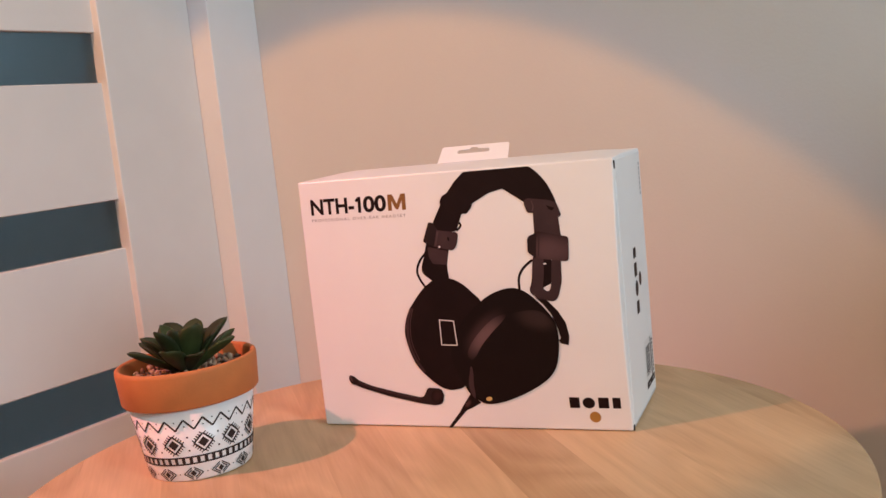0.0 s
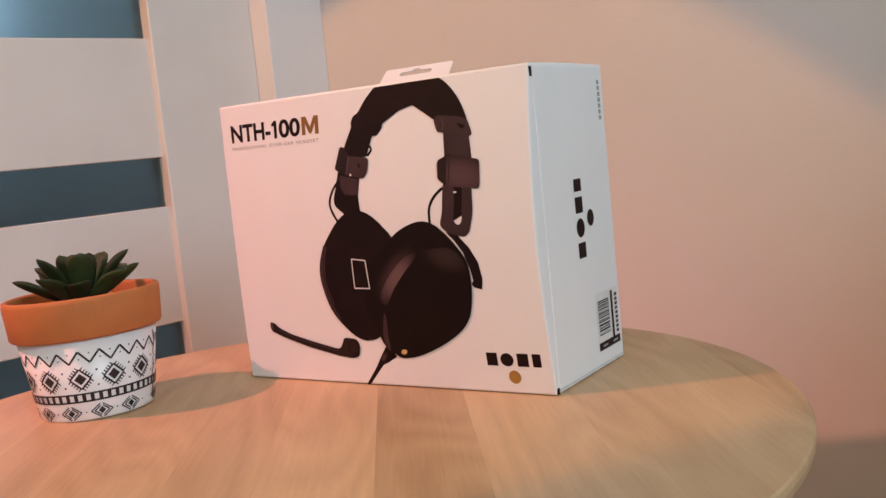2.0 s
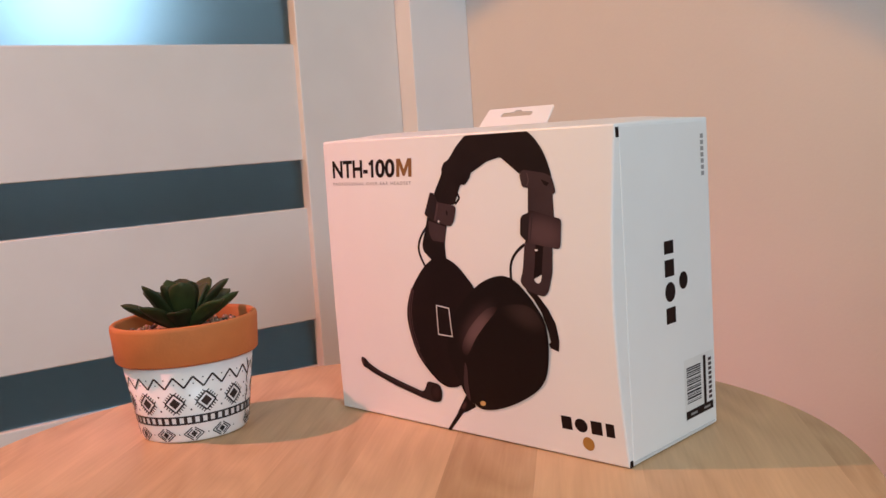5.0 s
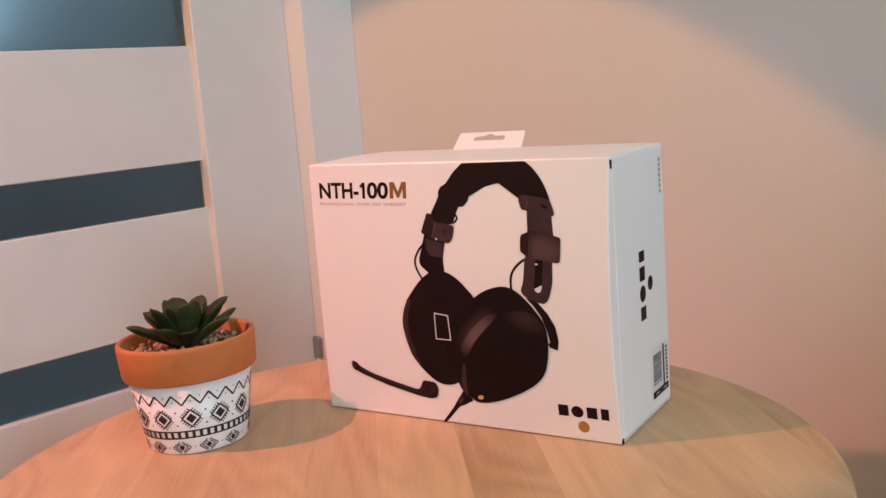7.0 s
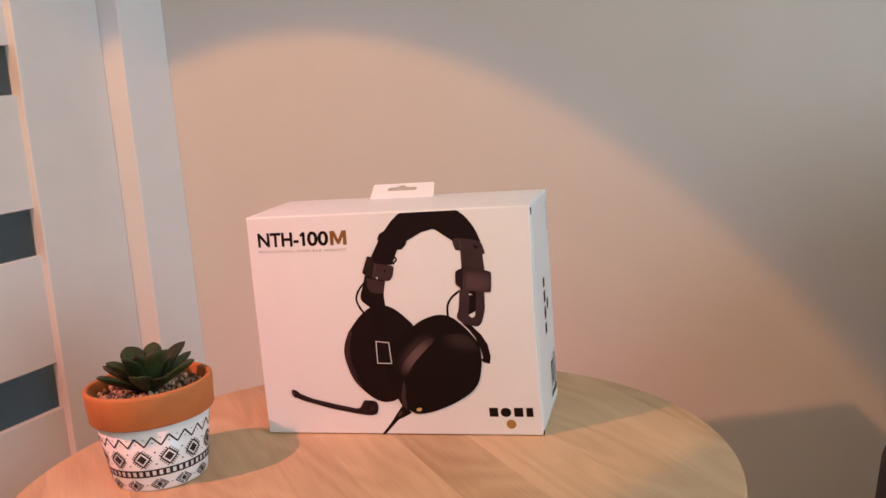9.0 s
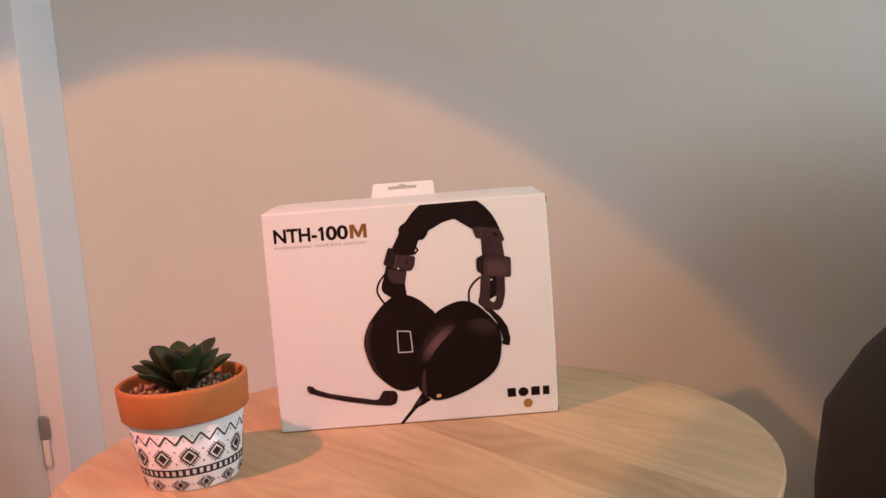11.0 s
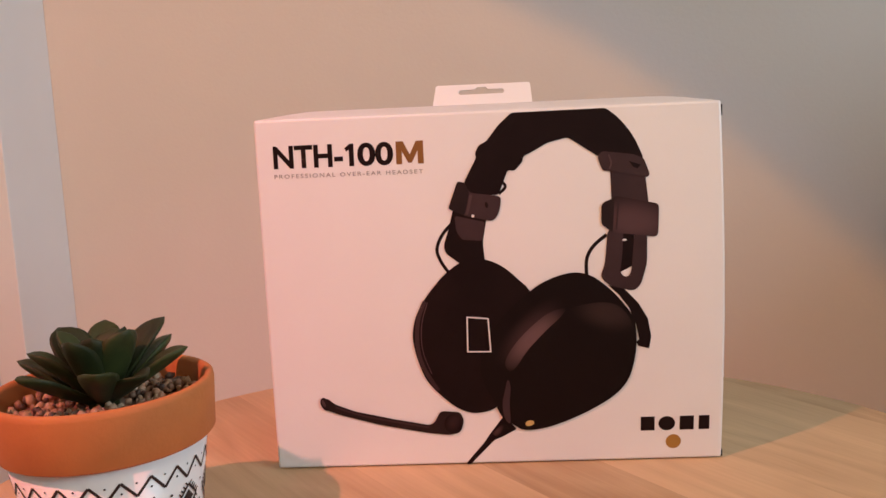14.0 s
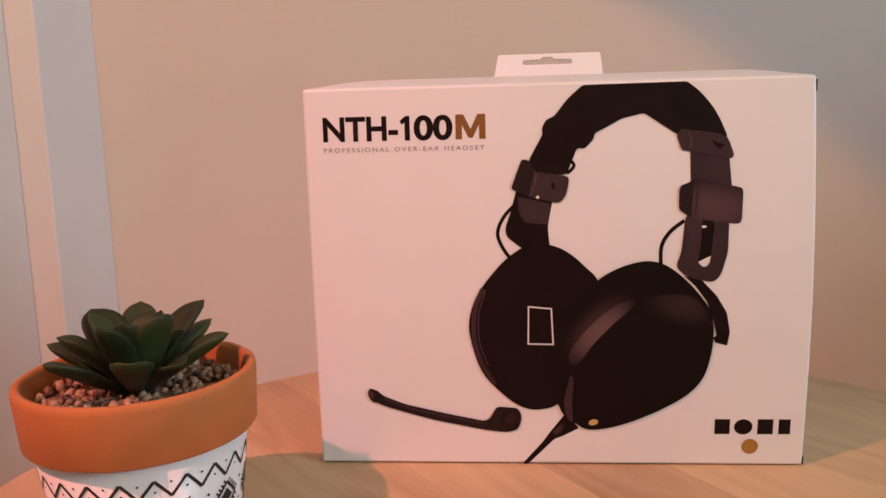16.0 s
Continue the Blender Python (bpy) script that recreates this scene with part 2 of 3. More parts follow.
# door leaf: stiles, rails and frosted strips
door = tagged(new("door_1"), "white interior door with horizontal frosted glass strips, closed", "door", kind="structure")
door.matrix_world = ROOM
A0, A1 = -0.097, -0.057
c_hinge, c_lock, c_glass, c_glass2 = -0.0922, -0.972, -0.240, -0.835
part("stile", block(A0, A1, c_glass, c_hinge, 0.012, 2.03, bevel=0.0015), DOOR, door)
part("stile", block(A0, A1, c_lock, c_glass2, 0.012, 2.03, bevel=0.002), DOOR, door)
zs, z = [], 0.469 - 0.206
while z + 0.062 < 1.95:
    zs.append((z, z + 0.061))
    z += 0.206
low = 0.012
for z0, z1 in zs + [(2.03, 2.03)]:
    part("rail", block(A0 + 0.011, A1 - 0.011, c_glass2 - 0.003, c_glass + 0.003, low, z0, bevel=0.0015), DOOR, door)
    if z1 < 2.0:
        part("glass_strip", block(-0.081, -0.075, c_glass2 - 0.003, c_glass + 0.003, z0 + 0.0005, z1 - 0.0005), GLASS, door, "teal-grey frosted glass strip")
    low = z1

# lower hinge in the gap between leaf and frame
hinge = tagged(new("door_hinge"), "small grey steel door hinge with a white pin cover", "hinge")
hinge.matrix_world = ROOM
part("knuckle", block(-0.060, -0.044, -0.1000, -0.0925, 0.230, 0.262, bevel=0.003), STEEL, hinge)
part("pin_cover", block(-0.056, -0.046, -0.0995, -0.0930, 0.190, 0.2295, bevel=0.003), DOOR, hinge)

# ---- round table ----
TABLE = Vector((-0.2265, 0.4835))
R = 0.2765
table = tagged(new("side_table"), "low round side table with a pale oak top of glued boards", "table")
table.matrix_world = pose(TABLE.x, TABLE.y, 0)
GRAIN = -54.0
cuts = [-R]
widths = (0.046, 0.058, 0.051, 0.060, 0.047, 0.056, 0.052, 0.059, 0.050, 0.053, 0.06, 0.05)
for w in widths:
    cuts.append(min(cuts[-1] + w, R))
for s0, s1 in zip(cuts, cuts[1:]):
    if s1 - s0 < 0.004:
        continue
    bm = bmesh.new()
    rings = []
    for rad, z in ((R - 0.012, TOP - 0.018), (R - 0.005, TOP - 0.014), (R - 0.0008, TOP - 0.008), (R, TOP - 0.004), (R - 0.0004, TOP - 0.0011), (R - 0.0014, TOP)):
        ring = []
        for side in (1, -1):
            for i in range(15):
                s = s0 + (s1 - s0) * (i if side > 0 else 14 - i) / 14
                k = min(abs(s), rad) * (1 if s >= 0 else -1)
                ring.append(bm.verts.new((side * math.sqrt(max(rad * rad - k * k, 0)), k, z)))
        rings.append(ring)
    for a, b in zip(rings, rings[1:]):
        for i in range(len(a)):
            bm.faces.new((a[i], a[(i + 1) % len(a)], b[(i + 1) % len(a)], b[i]))
    bm.faces.new(rings[0][::-1])
    bm.faces.new(rings[-1])
    bmesh.ops.remove_doubles(bm, verts=bm.verts, dist=0.00005)
    part("board", bm, OAK, table, m=pose(0, 0, 0, 0, 0, GRAIN))
for k in range(3):
    bm = lathe([(0.011, 0.0), (0.013, 0.02), (0.017, TOP - 0.018)], 20)
    part("leg", bm, OAK, table, m=pose(0.19 * math.cos(k * 2.0944 + 0.4), 0.19 * math.sin(k * 2.0944 + 0.4), 0), smooth=True)

# ---- headset box ----
BX0, BX1, BY0, BY1, BH = -0.342, -0.102, 0.56, 0.66, 0.190
carton = tagged(new("headset_box"), "white cardboard headset box with a printed picture of black headphones", "box")
carton.matrix_world = pose(BX0, BY0, TOP)
BW, BD = BX1 - BX0, BY1 - BY0


def bulge(x, z):
    """How far the front panel swells out, most towards its right edge."""
    k = min(max(x / BW, 0.0), 1.0)
    return 0.0085 * math.sin(math.pi * min(max(z / BH, 0.0), 1.0)) * (0.12 + 0.88 * (1 - (1 - k) ** 2))


bm = block(0, BW, 0, BD, 0.0005, BH, bevel=0.0012)
for i in range(1, 24):
    bmesh.ops.bisect_plane(bm, geom=bm.verts[:] + bm.edges[:] + bm.faces[:], plane_co=(0.01 * i, 0, 0), plane_no=(1, 0, 0))
for i in range(1, 19):
    bmesh.ops.bisect_plane(bm, geom=bm.verts[:] + bm.edges[:] + bm.faces[:], plane_co=(0, 0, 0.01 * i), plane_no=(0, 0, 1))
for i in range(1, 10):
    bmesh.ops.bisect_plane(bm, geom=bm.verts[:] + bm.edges[:] + bm.faces[:], plane_co=(0, 0.01 * i, 0), plane_no=(0, 1, 0))


def dome(x, y):
    """How far the lid swells up between its folds."""
    k = min(1.0, x / 0.022, (BW - x) / 0.022)
    return 0.0030 * max(k, 0.0) ** 0.6 * math.sin(math.pi * min(max(y / BD, 0.0), 1.0))


for v in bm.verts:
    if v.co.z > BH - 0.0002:
        v.co.z += dome(v.co.x, v.co.y)
    if v.co.y < 0.002:
        v.co.y -= bulge(v.co.x, v.co.z)
part("carton_body", bm, CARD, carton)
# flap seams beside the front edge and under the side
part("side_flap", block(BW - 0.001, BW + 0.0004, 0.0035, BD - 0.002, 0.004, BH - 0.002, bevel=0.0003), CARD, carton)
for z0, z1 in ((0.001, 0.0045), (BH - 0.0075, BH - 0.002)):
    part("corner_slit", block(BW - 0.0004, BW + 0.0006, 0.0004, 0.0026, z0, z1), INK, carton)
part("bottom_seam", block(BW - 0.001, BW + 0.0003, 0.004, BD - 0.003, 0.0022, 0.0032), EDGE, carton)
# hanging tab on the lid
bm = bmesh.new()
tab = [(-0.0285, 0), (-0.0265, 0.0165), (-0.0255, 0.0175), (0.0275, 0.0175), (0.0285, 0.0165), (0.0292, 0)]
hole = [(-0.0135, 0.0115), (-0.0125, 0.0098), (0.0125, 0.0098), (0.0135, 0.0115), (0.0125, 0.0132), (0.004, 0.0136), (0.0025, 0.0152), (-0.0025, 0.0152), (-0.004, 0.0136), (-0.0125, 0.0132)]
loops = []
for pts in (tab, hole):
    vs = [bm.verts.new((x, 0, y)) for x, y in pts]
    loops += [bm.edges.new((vs[i], vs[(i + 1) % len(vs)])) for i in range(len(vs))]
bmesh.ops.triangle_fill(bm, edges=loops, use_beauty=True, use_dissolve=False)
bmesh.ops.solidify(bm, geom=list(bm.faces), thickness=0.0007)
part("hanging_tab", bm, CARD, carton, "white hanging tab with a slot", m=pose(-0.2235 - BX0, 0.622 - BY0, BH + 0.0008, -42))


def print_layer(name, outline, mat, level, label="", smooth=False, steps=4):
    """A flat printed area on the front of the box, in millimetres from its lower left corner."""
    bm = bmesh.new()
    pts = smooth_loop(outline, steps) if smooth else [Vector(p) for p in outline]
    vs = [bm.verts.new((p[0] / 1000, 0, p[1] / 1000)) for p in pts]
    es = [bm.edges.new((vs[i], vs[(i + 1) % len(vs)])) for i in range(len(vs))]
    bmesh.ops.triangle_fill(bm, edges=es, use_beauty=True, use_dissolve=False)
    for i in range(1, 24):
        bmesh.ops.bisect_plane(bm, geom=bm.verts[:] + bm.edges[:] + bm.faces[:], plane_co=(0.01 * i, 0, 0), plane_no=(1, 0, 0))
    for i in range(1, 19):
        bmesh.ops.bisect_plane(bm, geom=bm.verts[:] + bm.edges[:] + bm.faces[:], plane_co=(0, 0, 0.01 * i), plane_no=(0, 0, 1))
    for v in bm.verts:
        v.co.y -= bulge(v.co.x, v.co.z)
    for f in bm.faces:
        f.normal_update()
        if f.normal.y > 0:
            f.normal_flip()
    me = bpy.data.meshes.new(name)
    bm.to_mesh(me)
    bm.free()
    me.materials.append(mat)
    ob = new(name, me)
    ob.parent = carton
    ob.matrix_basis = pose(0, -0.00012 * level, 0)
    if label:
        tagged(ob, label)
    return ob


def stroke(points, width, steps=5):
    """Outline of a line of some width through points."""
    c = smooth_loop(points, steps, closed=False)
    left, right = [], []
    for i, p in enumerate(c):
        d = (c[min(i + 1, len(c) - 1)] - c[max(i - 1, 0)]).normalized()
        n = Vector((-d.y, d.x)) * width / 2
        left.append(p + n)
        right.append(p - n)
    return left + right[::-1]


def rounded(points, r=1.6):
    """The same outline with its corners rounded off."""
    out, n = [], len(points)
    for i in range(n):
        p, a, b = Vector(points[i]), Vector(points[i - 1]), Vector(points[(i + 1) % n])
        u, v = a - p, b - p
        start = p + u.normalized() * min(r, u.length * 0.45)
        end = p + v.normalized() * min(r, v.length * 0.45)
        for k in (0.0, 0.25, 0.5, 0.75, 1.0):
            out.append(start * (1 - k) ** 2 + p * 2 * k * (1 - k) + end * k * k)
    return out


def ellipse(x, y, rx, ry, n=24, turn=0.0):
    c, s = math.cos(radians(turn)), math.sin(radians(turn))
    return [(x + rx * math.cos(a) * c - ry * math.sin(a) * s, y + rx * math.cos(a) * s + ry * math.sin(a) * c) for a in [2 * math.pi * i / n for i in range(n)]]


def shaded_ink(name, centre, turn, long, short, glow):
    """Black print with a soft brown glow, an ellipse in millimetres on the box front."""
    m = bpy.data.materials.new(name)
    m.use_nodes = True
    n, l = m.node_tree.nodes, m.node_tree.links
    b = n["Principled BSDF"]
    b.inputs["Roughness"].default_value, b.inputs["Specular IOR Level"].default_value = 0.5, 0.13
    tc, sub = n.new("ShaderNodeTexCoord"), n.new("ShaderNodeVectorMath")
    sub.operation = "SUBTRACT"
    sub.inputs[1].default_value = (centre[0] / 1000, 0, centre[1] / 1000)
    l.new(tc.outputs["Object"], sub.inputs[0])
    both = n.new("ShaderNodeCombineXYZ")
    for i, (angle, size) in enumerate(((turn, long), (turn + 90, short))):
        dot = n.new("ShaderNodeVectorMath")
        dot.operation = "DOT_PRODUCT"
        dot.inputs[1].default_value = (1000 / size * math.cos(radians(angle)), 0, 1000 / size * math.sin(radians(angle)))
        l.new(sub.outputs[0], dot.inputs[0])
        l.new(dot.outputs["Value"], both.inputs[i])
    far = n.new("ShaderNodeVectorMath")
    far.operation = "LENGTH"
    l.new(both.outputs[0], far.inputs[0])
    ramp = n.new("ShaderNodeValToRGB")
    ramp.color_ramp.interpolation = "EASE"
    ramp.color_ramp.elements[0].color, ramp.color_ramp.elements[1].color = (*glow, 1), (0.0085, 0.0040, 0.0040, 1)
    ramp.color_ramp.elements[0].position = 0.12
    l.new(far.outputs["Value"], ramp.inputs[0])
    l.new(ramp.outputs[0], b.inputs["Base Color"])
    return m


print_layer("headphone_cable", rounded([(124.3, 28), (131.2, 20.3), (122.5, 15.6), (119.1, 14.4), (105.6, 0.3), (102.7, 0.3), (113.4, 12.9), (116.3, 17.3)], 1.2), INK, 1)
print_layer("cup_wire", stroke([(104.9, 136.4), (96.5, 128.2), (92.8, 120.0), (94.8, 113.0), (98.8, 107)], 1.7), INK, 1)
print_layer("cup_wire", stroke([(180.3, 124.5), (173.6, 119.1), (169.8, 112.3), (169.6, 103)], 1.8), INK, 1)
print_layer("cup_wire", stroke([(127.0, 154.2), (129.4, 151.0), (126.0, 147.4)], 1.5), INK, 1)
print_layer("yoke_stem", [(187.5, 126), (194.4, 126), (192.9, 107.9), (185.7, 104.4)], INK, 1)
print_layer("left_yoke", rounded([(99.3, 130.1), (102.2, 141.0), (119.5, 137.0), (116.6, 122.5), (117.6, 112), (105.8, 111), (97.1, 117.6), (96.4, 121.9)], 2.5), INK, 2)
print_layer("left_yoke_plate", rounded([(102.6, 137.0), (118.5, 133.2), (116.6, 123.5), (106, 124.5), (103.2, 129)], 1.5), INK2, 3)
print_layer("strap", [(183.0, 157.7), (200.7, 153.6), (202.0, 139.1), (183.2, 141.0)], INK2, 2)
print_layer("headband_pad", rounded([(133.6, 188.4), (181.7, 188.7), (186.6, 184.9), (190.3, 180.9), (193.7, 176.4), (196.6, 171.2), (200.1, 162.7), (177.2, 164.4), (161.9, 174.8), (151.5, 172.4), (144.3, 168.5), (138.9, 165.9), (138.6, 163.3), (134.3, 158.8), (130.8, 159.4), (125.8, 147), (107.9, 147), (108.3, 154.3), (115.0, 166.4), (114.3, 168.5), (116.5, 172.8), (120.3, 174.3), (126.6, 182.2)], 1.5), INK, 3)
print_layer("headband_clip", rounded([(176.6, 164.4), (179.0, 167.1), (194.8, 164.9), (200.1, 162.7), (203.0, 154.4), (201.4, 152.8), (181.7, 156.9), (179.0, 157.2)], 1.8), INK2, 4)
print_layer("slider_block", rounded([(177.9, 139.2), (179.0, 141.1), (183.2, 142.6), (185.1, 144.2), (206.3, 139.6), (207.1, 138.0), (206.4, 124.2), (205.1, 122.6), (183.3, 125.5), (179.8, 128.3), (177.7, 130.0)], 2.4), shaded_ink("block_print", (193.0, 131.0), -8, 34, 17, (0.088, 0.047, 0.050)), 4)
print_layer("slider_side", rounded([(177.9, 139.2), (179.0, 141.1), (183.2, 142.6), (184.8, 144.2), (183.3, 125.5), (179.8, 128.3), (177.7, 130.0)], 1.2), INK4, 5)
print_layer("slider_block", rounded([(104.8, 154.7), (108.8, 153.8), (110.6, 148.6), (125.5, 146.5), (127.1, 145.1), (125.6, 137.5), (122.5, 133.4), (107.7, 136.9), (100.9, 140.0), (99.6, 141.1)], 2.4), INK2, 4)
print_layer("slider_side", rounded([(104.8, 154.7), (108.8, 153.8), (110.6, 148.6), (107.7, 136.9), (100.9, 140.0), (99.6, 141.1)], 1.2), INK4, 5)
print_layer("slider_screw", ellipse(112.1, 136.6, 0.8, 0.8, 10), WHITE, 5)
print_layer("yoke_arm", [(180.3, 98.4), (188.4, 96.4), (195.6, 88.6), (200.5, 80.2), (202.2, 70.4), (201.1, 63.9), (195.7, 65.3), (194.4, 67.6), (196.0, 69.0), (194.6, 76.0), (191.1, 85.8), (185.7, 93.3)], INK, 2)
print_layer("yoke_fork", rounded([(180.9, 127.6), (188.9, 127.0), (187.8, 112.1), (186.5, 105.2), (188.2, 103.0), (189.7, 102.4), (191.2, 103.0), (192.4, 105.2), (194.4, 125.6), (200.8, 125.4), (200.4, 109.2), (197.2, 98.2), (193.7, 94.9), (181.7, 97.8), (176.3, 102.6), (179.0, 109.4)], 3.0), INK2, 3)
print_layer("left_ear_cup", [(107.2, 113.7), (115.4, 114.2), (124.9, 110.8), (134.3, 102.9), (141.0, 93.1), (140.7, 64.9), (123.6, 36.3), (112.4, 30.4), (102.6, 31.9), (92.9, 39.1), (83.4, 50.7), (78.3, 68.0), (78.6, 79.4), (83.1, 90.7), (91.7, 101.9), (98.8, 108.8)], INK, 4, smooth=True)
print_layer("left_cup_rim", stroke([(85.0, 92.5), (81.0, 82.0), (80.2, 68.0), (83.0, 56.0), (90.0, 43.5)], 2.2), INK2, 5)
print_layer("left_cup_glint", stroke([(86.5, 92.0), (82.9, 80.0), (82.8, 66.0), (87.0, 53.0)], 0.5), INK3, 6)
print_layer("right_ear_cup", [(138.8, 95.4), (149.3, 102.0), (161.5, 105.5), (170.9, 104.0), (179.0, 98.4), (187.0, 90.0), (193.2, 80.2), (194.6, 67.6), (192.5, 53.5), (188.5, 44.4), (180.3, 36.4), (165.1, 27.7), (148.5, 21.3), (135.9, 19.7), (129.0, 23.2), (123.5, 27.6), (119.5, 36.3), (114.9, 46.4), (112.9, 56.4), (115.9, 67.8), (124.4, 82.0)], shaded_ink("cup_print", (139.5, 74.0), 46, 26, 11, (0.045, 0.024, 0.024)), 6, smooth=True)

print_layer("right_cup_plate", [(151.8, 81.8), (162.7, 87.4), (176.3, 89.5), (185.7, 87.2), (191.9, 78.8), (193.2, 67.6), (191.3, 53.5), (187.5, 45.5), (178.9, 37.6), (162.4, 29.2), (145.7, 23.4), (134.6, 22.2), (129.6, 25.8), (128.7, 39.2), (135.1, 59.2), (142.1, 72.0)], shaded_ink("plate_print", (180.0, 84.0), -14, 22, 12, (0.034, 0.020, 0.018)), 8, smooth=True)

print_layer("right_cup_band", [(126.0, 58.3), (130.0, 66.4), (138.5, 76.0), (149.3, 84.6), (158.3, 86.9), (155.2, 82.1), (147.4, 74.8), (138.1, 64.9), (131.6, 55.5), (127.9, 53.7)], shaded_ink("band_print", (140.8, 71.4), 46, 26, 13, (0.135, 0.078, 0.078)), 9, smooth=True)
print_layer("right_cup_sheen", [(127.0, 48.7), (125.3, 42.5), (123.8, 35.0), (124.7, 27.4), (127.7, 24.1), (127.7, 34.9), (128.4, 44.9)], INK2, 9, smooth=True)

print_layer("gold_dot", ellipse(138.0, 23.8, 2.4, 1.6, 16, 15), PALE_GOLD, 10)
print_layer("microphone_boom", rounded([(26.2, 39.0), (30.0, 40.5), (33.3, 37.0), (44.5, 32.6), (65, 27.8), (84.1, 23.9), (86.9, 25.1), (90.5, 31.8), (101.2, 31.0), (103.0, 26.0), (100.9, 19.3), (95.2, 17.8), (83.9, 19.2), (58.5, 24.4), (35.9, 30.8), (27.4, 34.3)], 2.2), INK4, 5)
print_layer("microphone_tip", ellipse(28.4, 37.0, 2.4, 3.9, 20, 22), INK4, 6)
print_layer("microphone_tip_sheen", ellipse(27.5, 37.6, 0.9, 2.3, 14, 22), INK3, 7)
print_layer("boom_sheen", stroke([(34, 35.2), (48, 30.2), (66, 26.2), (84, 22.6)], 1.1), INK2, 6)
print_layer("boom_hinge", ellipse(97.0, 24.6, 4.6, 5.6, 24, -14), shaded_ink("hinge_print", (97.5, 25.5), 60, 9, 6, (0.030, 0.014, 0.014)), 7)
print_layer("cable_sleeve", rounded([(124.0, 24.5), (128.0, 20.5), (121.6, 15.6), (117.4, 17.8)], 1.4), shaded_ink("sleeve_print", (120.6, 19.5), 50, 5.5, 2.6, (0.075, 0.036, 0.034)), 5)
print_layer("slider_edge", stroke([(111.6, 147.6), (110.4, 142.5), (108.9, 137.4)], 1.5), INK3, 6)
print_layer("slider_edge", stroke([(186.6, 142.2), (186.0, 134.5), (185.2, 127.0)], 0.8), INK2, 6)
print_layer("slider_notch", ellipse(119.4, 142.0, 0.8, 1.6, 12, 10), INK, 6)
print_layer("clip_notch", [(192.5, 161.6), (198.6, 159.4), (196.8, 157.6), (194.6, 158.6)], INK, 6)
print_layer("clip_edge", stroke([(182.4, 165.2), (183.6, 161.0), (182.6, 158.0)], 0.8), INK3, 6)
print_layer("yoke_screw", ellipse(189.3, 121.6, 1.2, 0.6, 10), WHITE, 5)
# emblem on the cup: a plain white outlined tile
for pts in ([(107.0, 83.9), (106.6, 64.6)], [(106.8, 83.7), (118.2, 82.6)], [(117.9, 82.6), (118.7, 64.6)], [(106.6, 64.9), (118.9, 64.7)]):
    print_layer("emblem_line", stroke([(pts[0][0], pts[0][1]), (pts[1][0], pts[1][1])], 0.75, 2), WHITE, 11)
# maker's mark: four plain blocks and a gold dot
print_layer("maker_mark_block", [(196.9, 17.4), (204.2, 17.4), (204.2, 25.4), (196.9, 25.4)], INK, 1)
print_layer("maker_mark_block", ellipse(210.6, 21.3, 4.4, 4.1, 28), INK, 1)
print_layer("maker_mark_block", [(217.4, 17.4), (224.8, 17.4), (224.8, 25.4), (217.4, 25.4)], INK, 1)
print_layer("maker_mark_block", [(227.4, 17.4), (233.0, 17.4), (233.0, 25.4), (227.4, 25.4)], INK, 1)
print_layer("maker_dot", ellipse(214.2, 10.7, 4.0, 4.1, 32), GOLD, 1)


def lettering(name, text, mat, x0, x1, z0, height, bold=0.0, level=1, space=1.0):
    """Built-in font, fitted to a width and a cap height, on the front of the box."""
    cu = bpy.data.curves.new(name, "FONT")
    cu.body, cu.size, cu.offset, cu.space_character = text, 1.0, bold, space
    tmp = bpy.data.objects.new(name, cu)
    scene.collection.objects.link(tmp)
    bpy.context.view_layer.update()
    me = bpy.data.meshes.new_from_object(tmp.evaluated_get(bpy.context.evaluated_depsgraph_get()))
    bpy.data.objects.remove(tmp)
    xs, ys = [v.co.x for v in me.vertices], [v.co.y for v in me.vertices]
    kx, ky = (x1 - x0) / (max(xs) - min(xs)), height / (max(ys) - min(ys))
    for v in me.vertices:
        v.co = Vector((x0 + (v.co.x - min(xs)) * kx, 0.0, z0 + (v.co.y - min(ys)) * ky)) / 1000
        v.co.y -= bulge(v.co.x, v.co.z)
    me.materials.clear()
    me.materials.append(mat)
    ob = new(name, me)
    ob.parent = carton
    ob.matrix_basis = pose(0, -0.00012 * level, 0)
    return ob


lettering("model_lettering", "NTH-", INK, 9.4, 46.0, 164.6, 11.8, 0.030)
print_layer("model_digit", [(49.2, 164.6), (51.7, 164.6), (51.7, 176.2), (49.6, 176.2), (46.9, 173.9), (47.9, 172.2), (49.2, 173.2)], INK, 1)
lettering("model_lettering", "00", INK, 53.6, 72.2, 164.4, 12.0, 0.030)
print_layer("model_letter", [(73.7, 164.6), (73.7, 176.3), (77.4, 176.3), (80.8, 169.4), (84.2, 176.3), (87.9, 176.3), (87.9, 164.6), (84.9, 164.6), (84.9, 171.4), (81.7, 165.2), (79.9, 165.2), (76.7, 171.4), (76.7, 164.6)], BRONZE, 1)
lettering("caption_lettering", "PROFESSIONAL OVER-EAR HEADSET", GREY, 9.4, 87.3, 159.5, 2.15, 0.006, space=1.35)


def side_bar(name, y0, y1, z0, z1, mat, level=1):
    bm = bmesh.new()
    vs = [bm.verts.new((BW + 0.0004 + 0.00012 * level, y / 1000, z / 1000)) for y, z in ((y0, z0), (y1, z0), (y1, z1), (y0, z1))]
    bm.faces.new(vs)
    return part(name, bm, mat, carton)


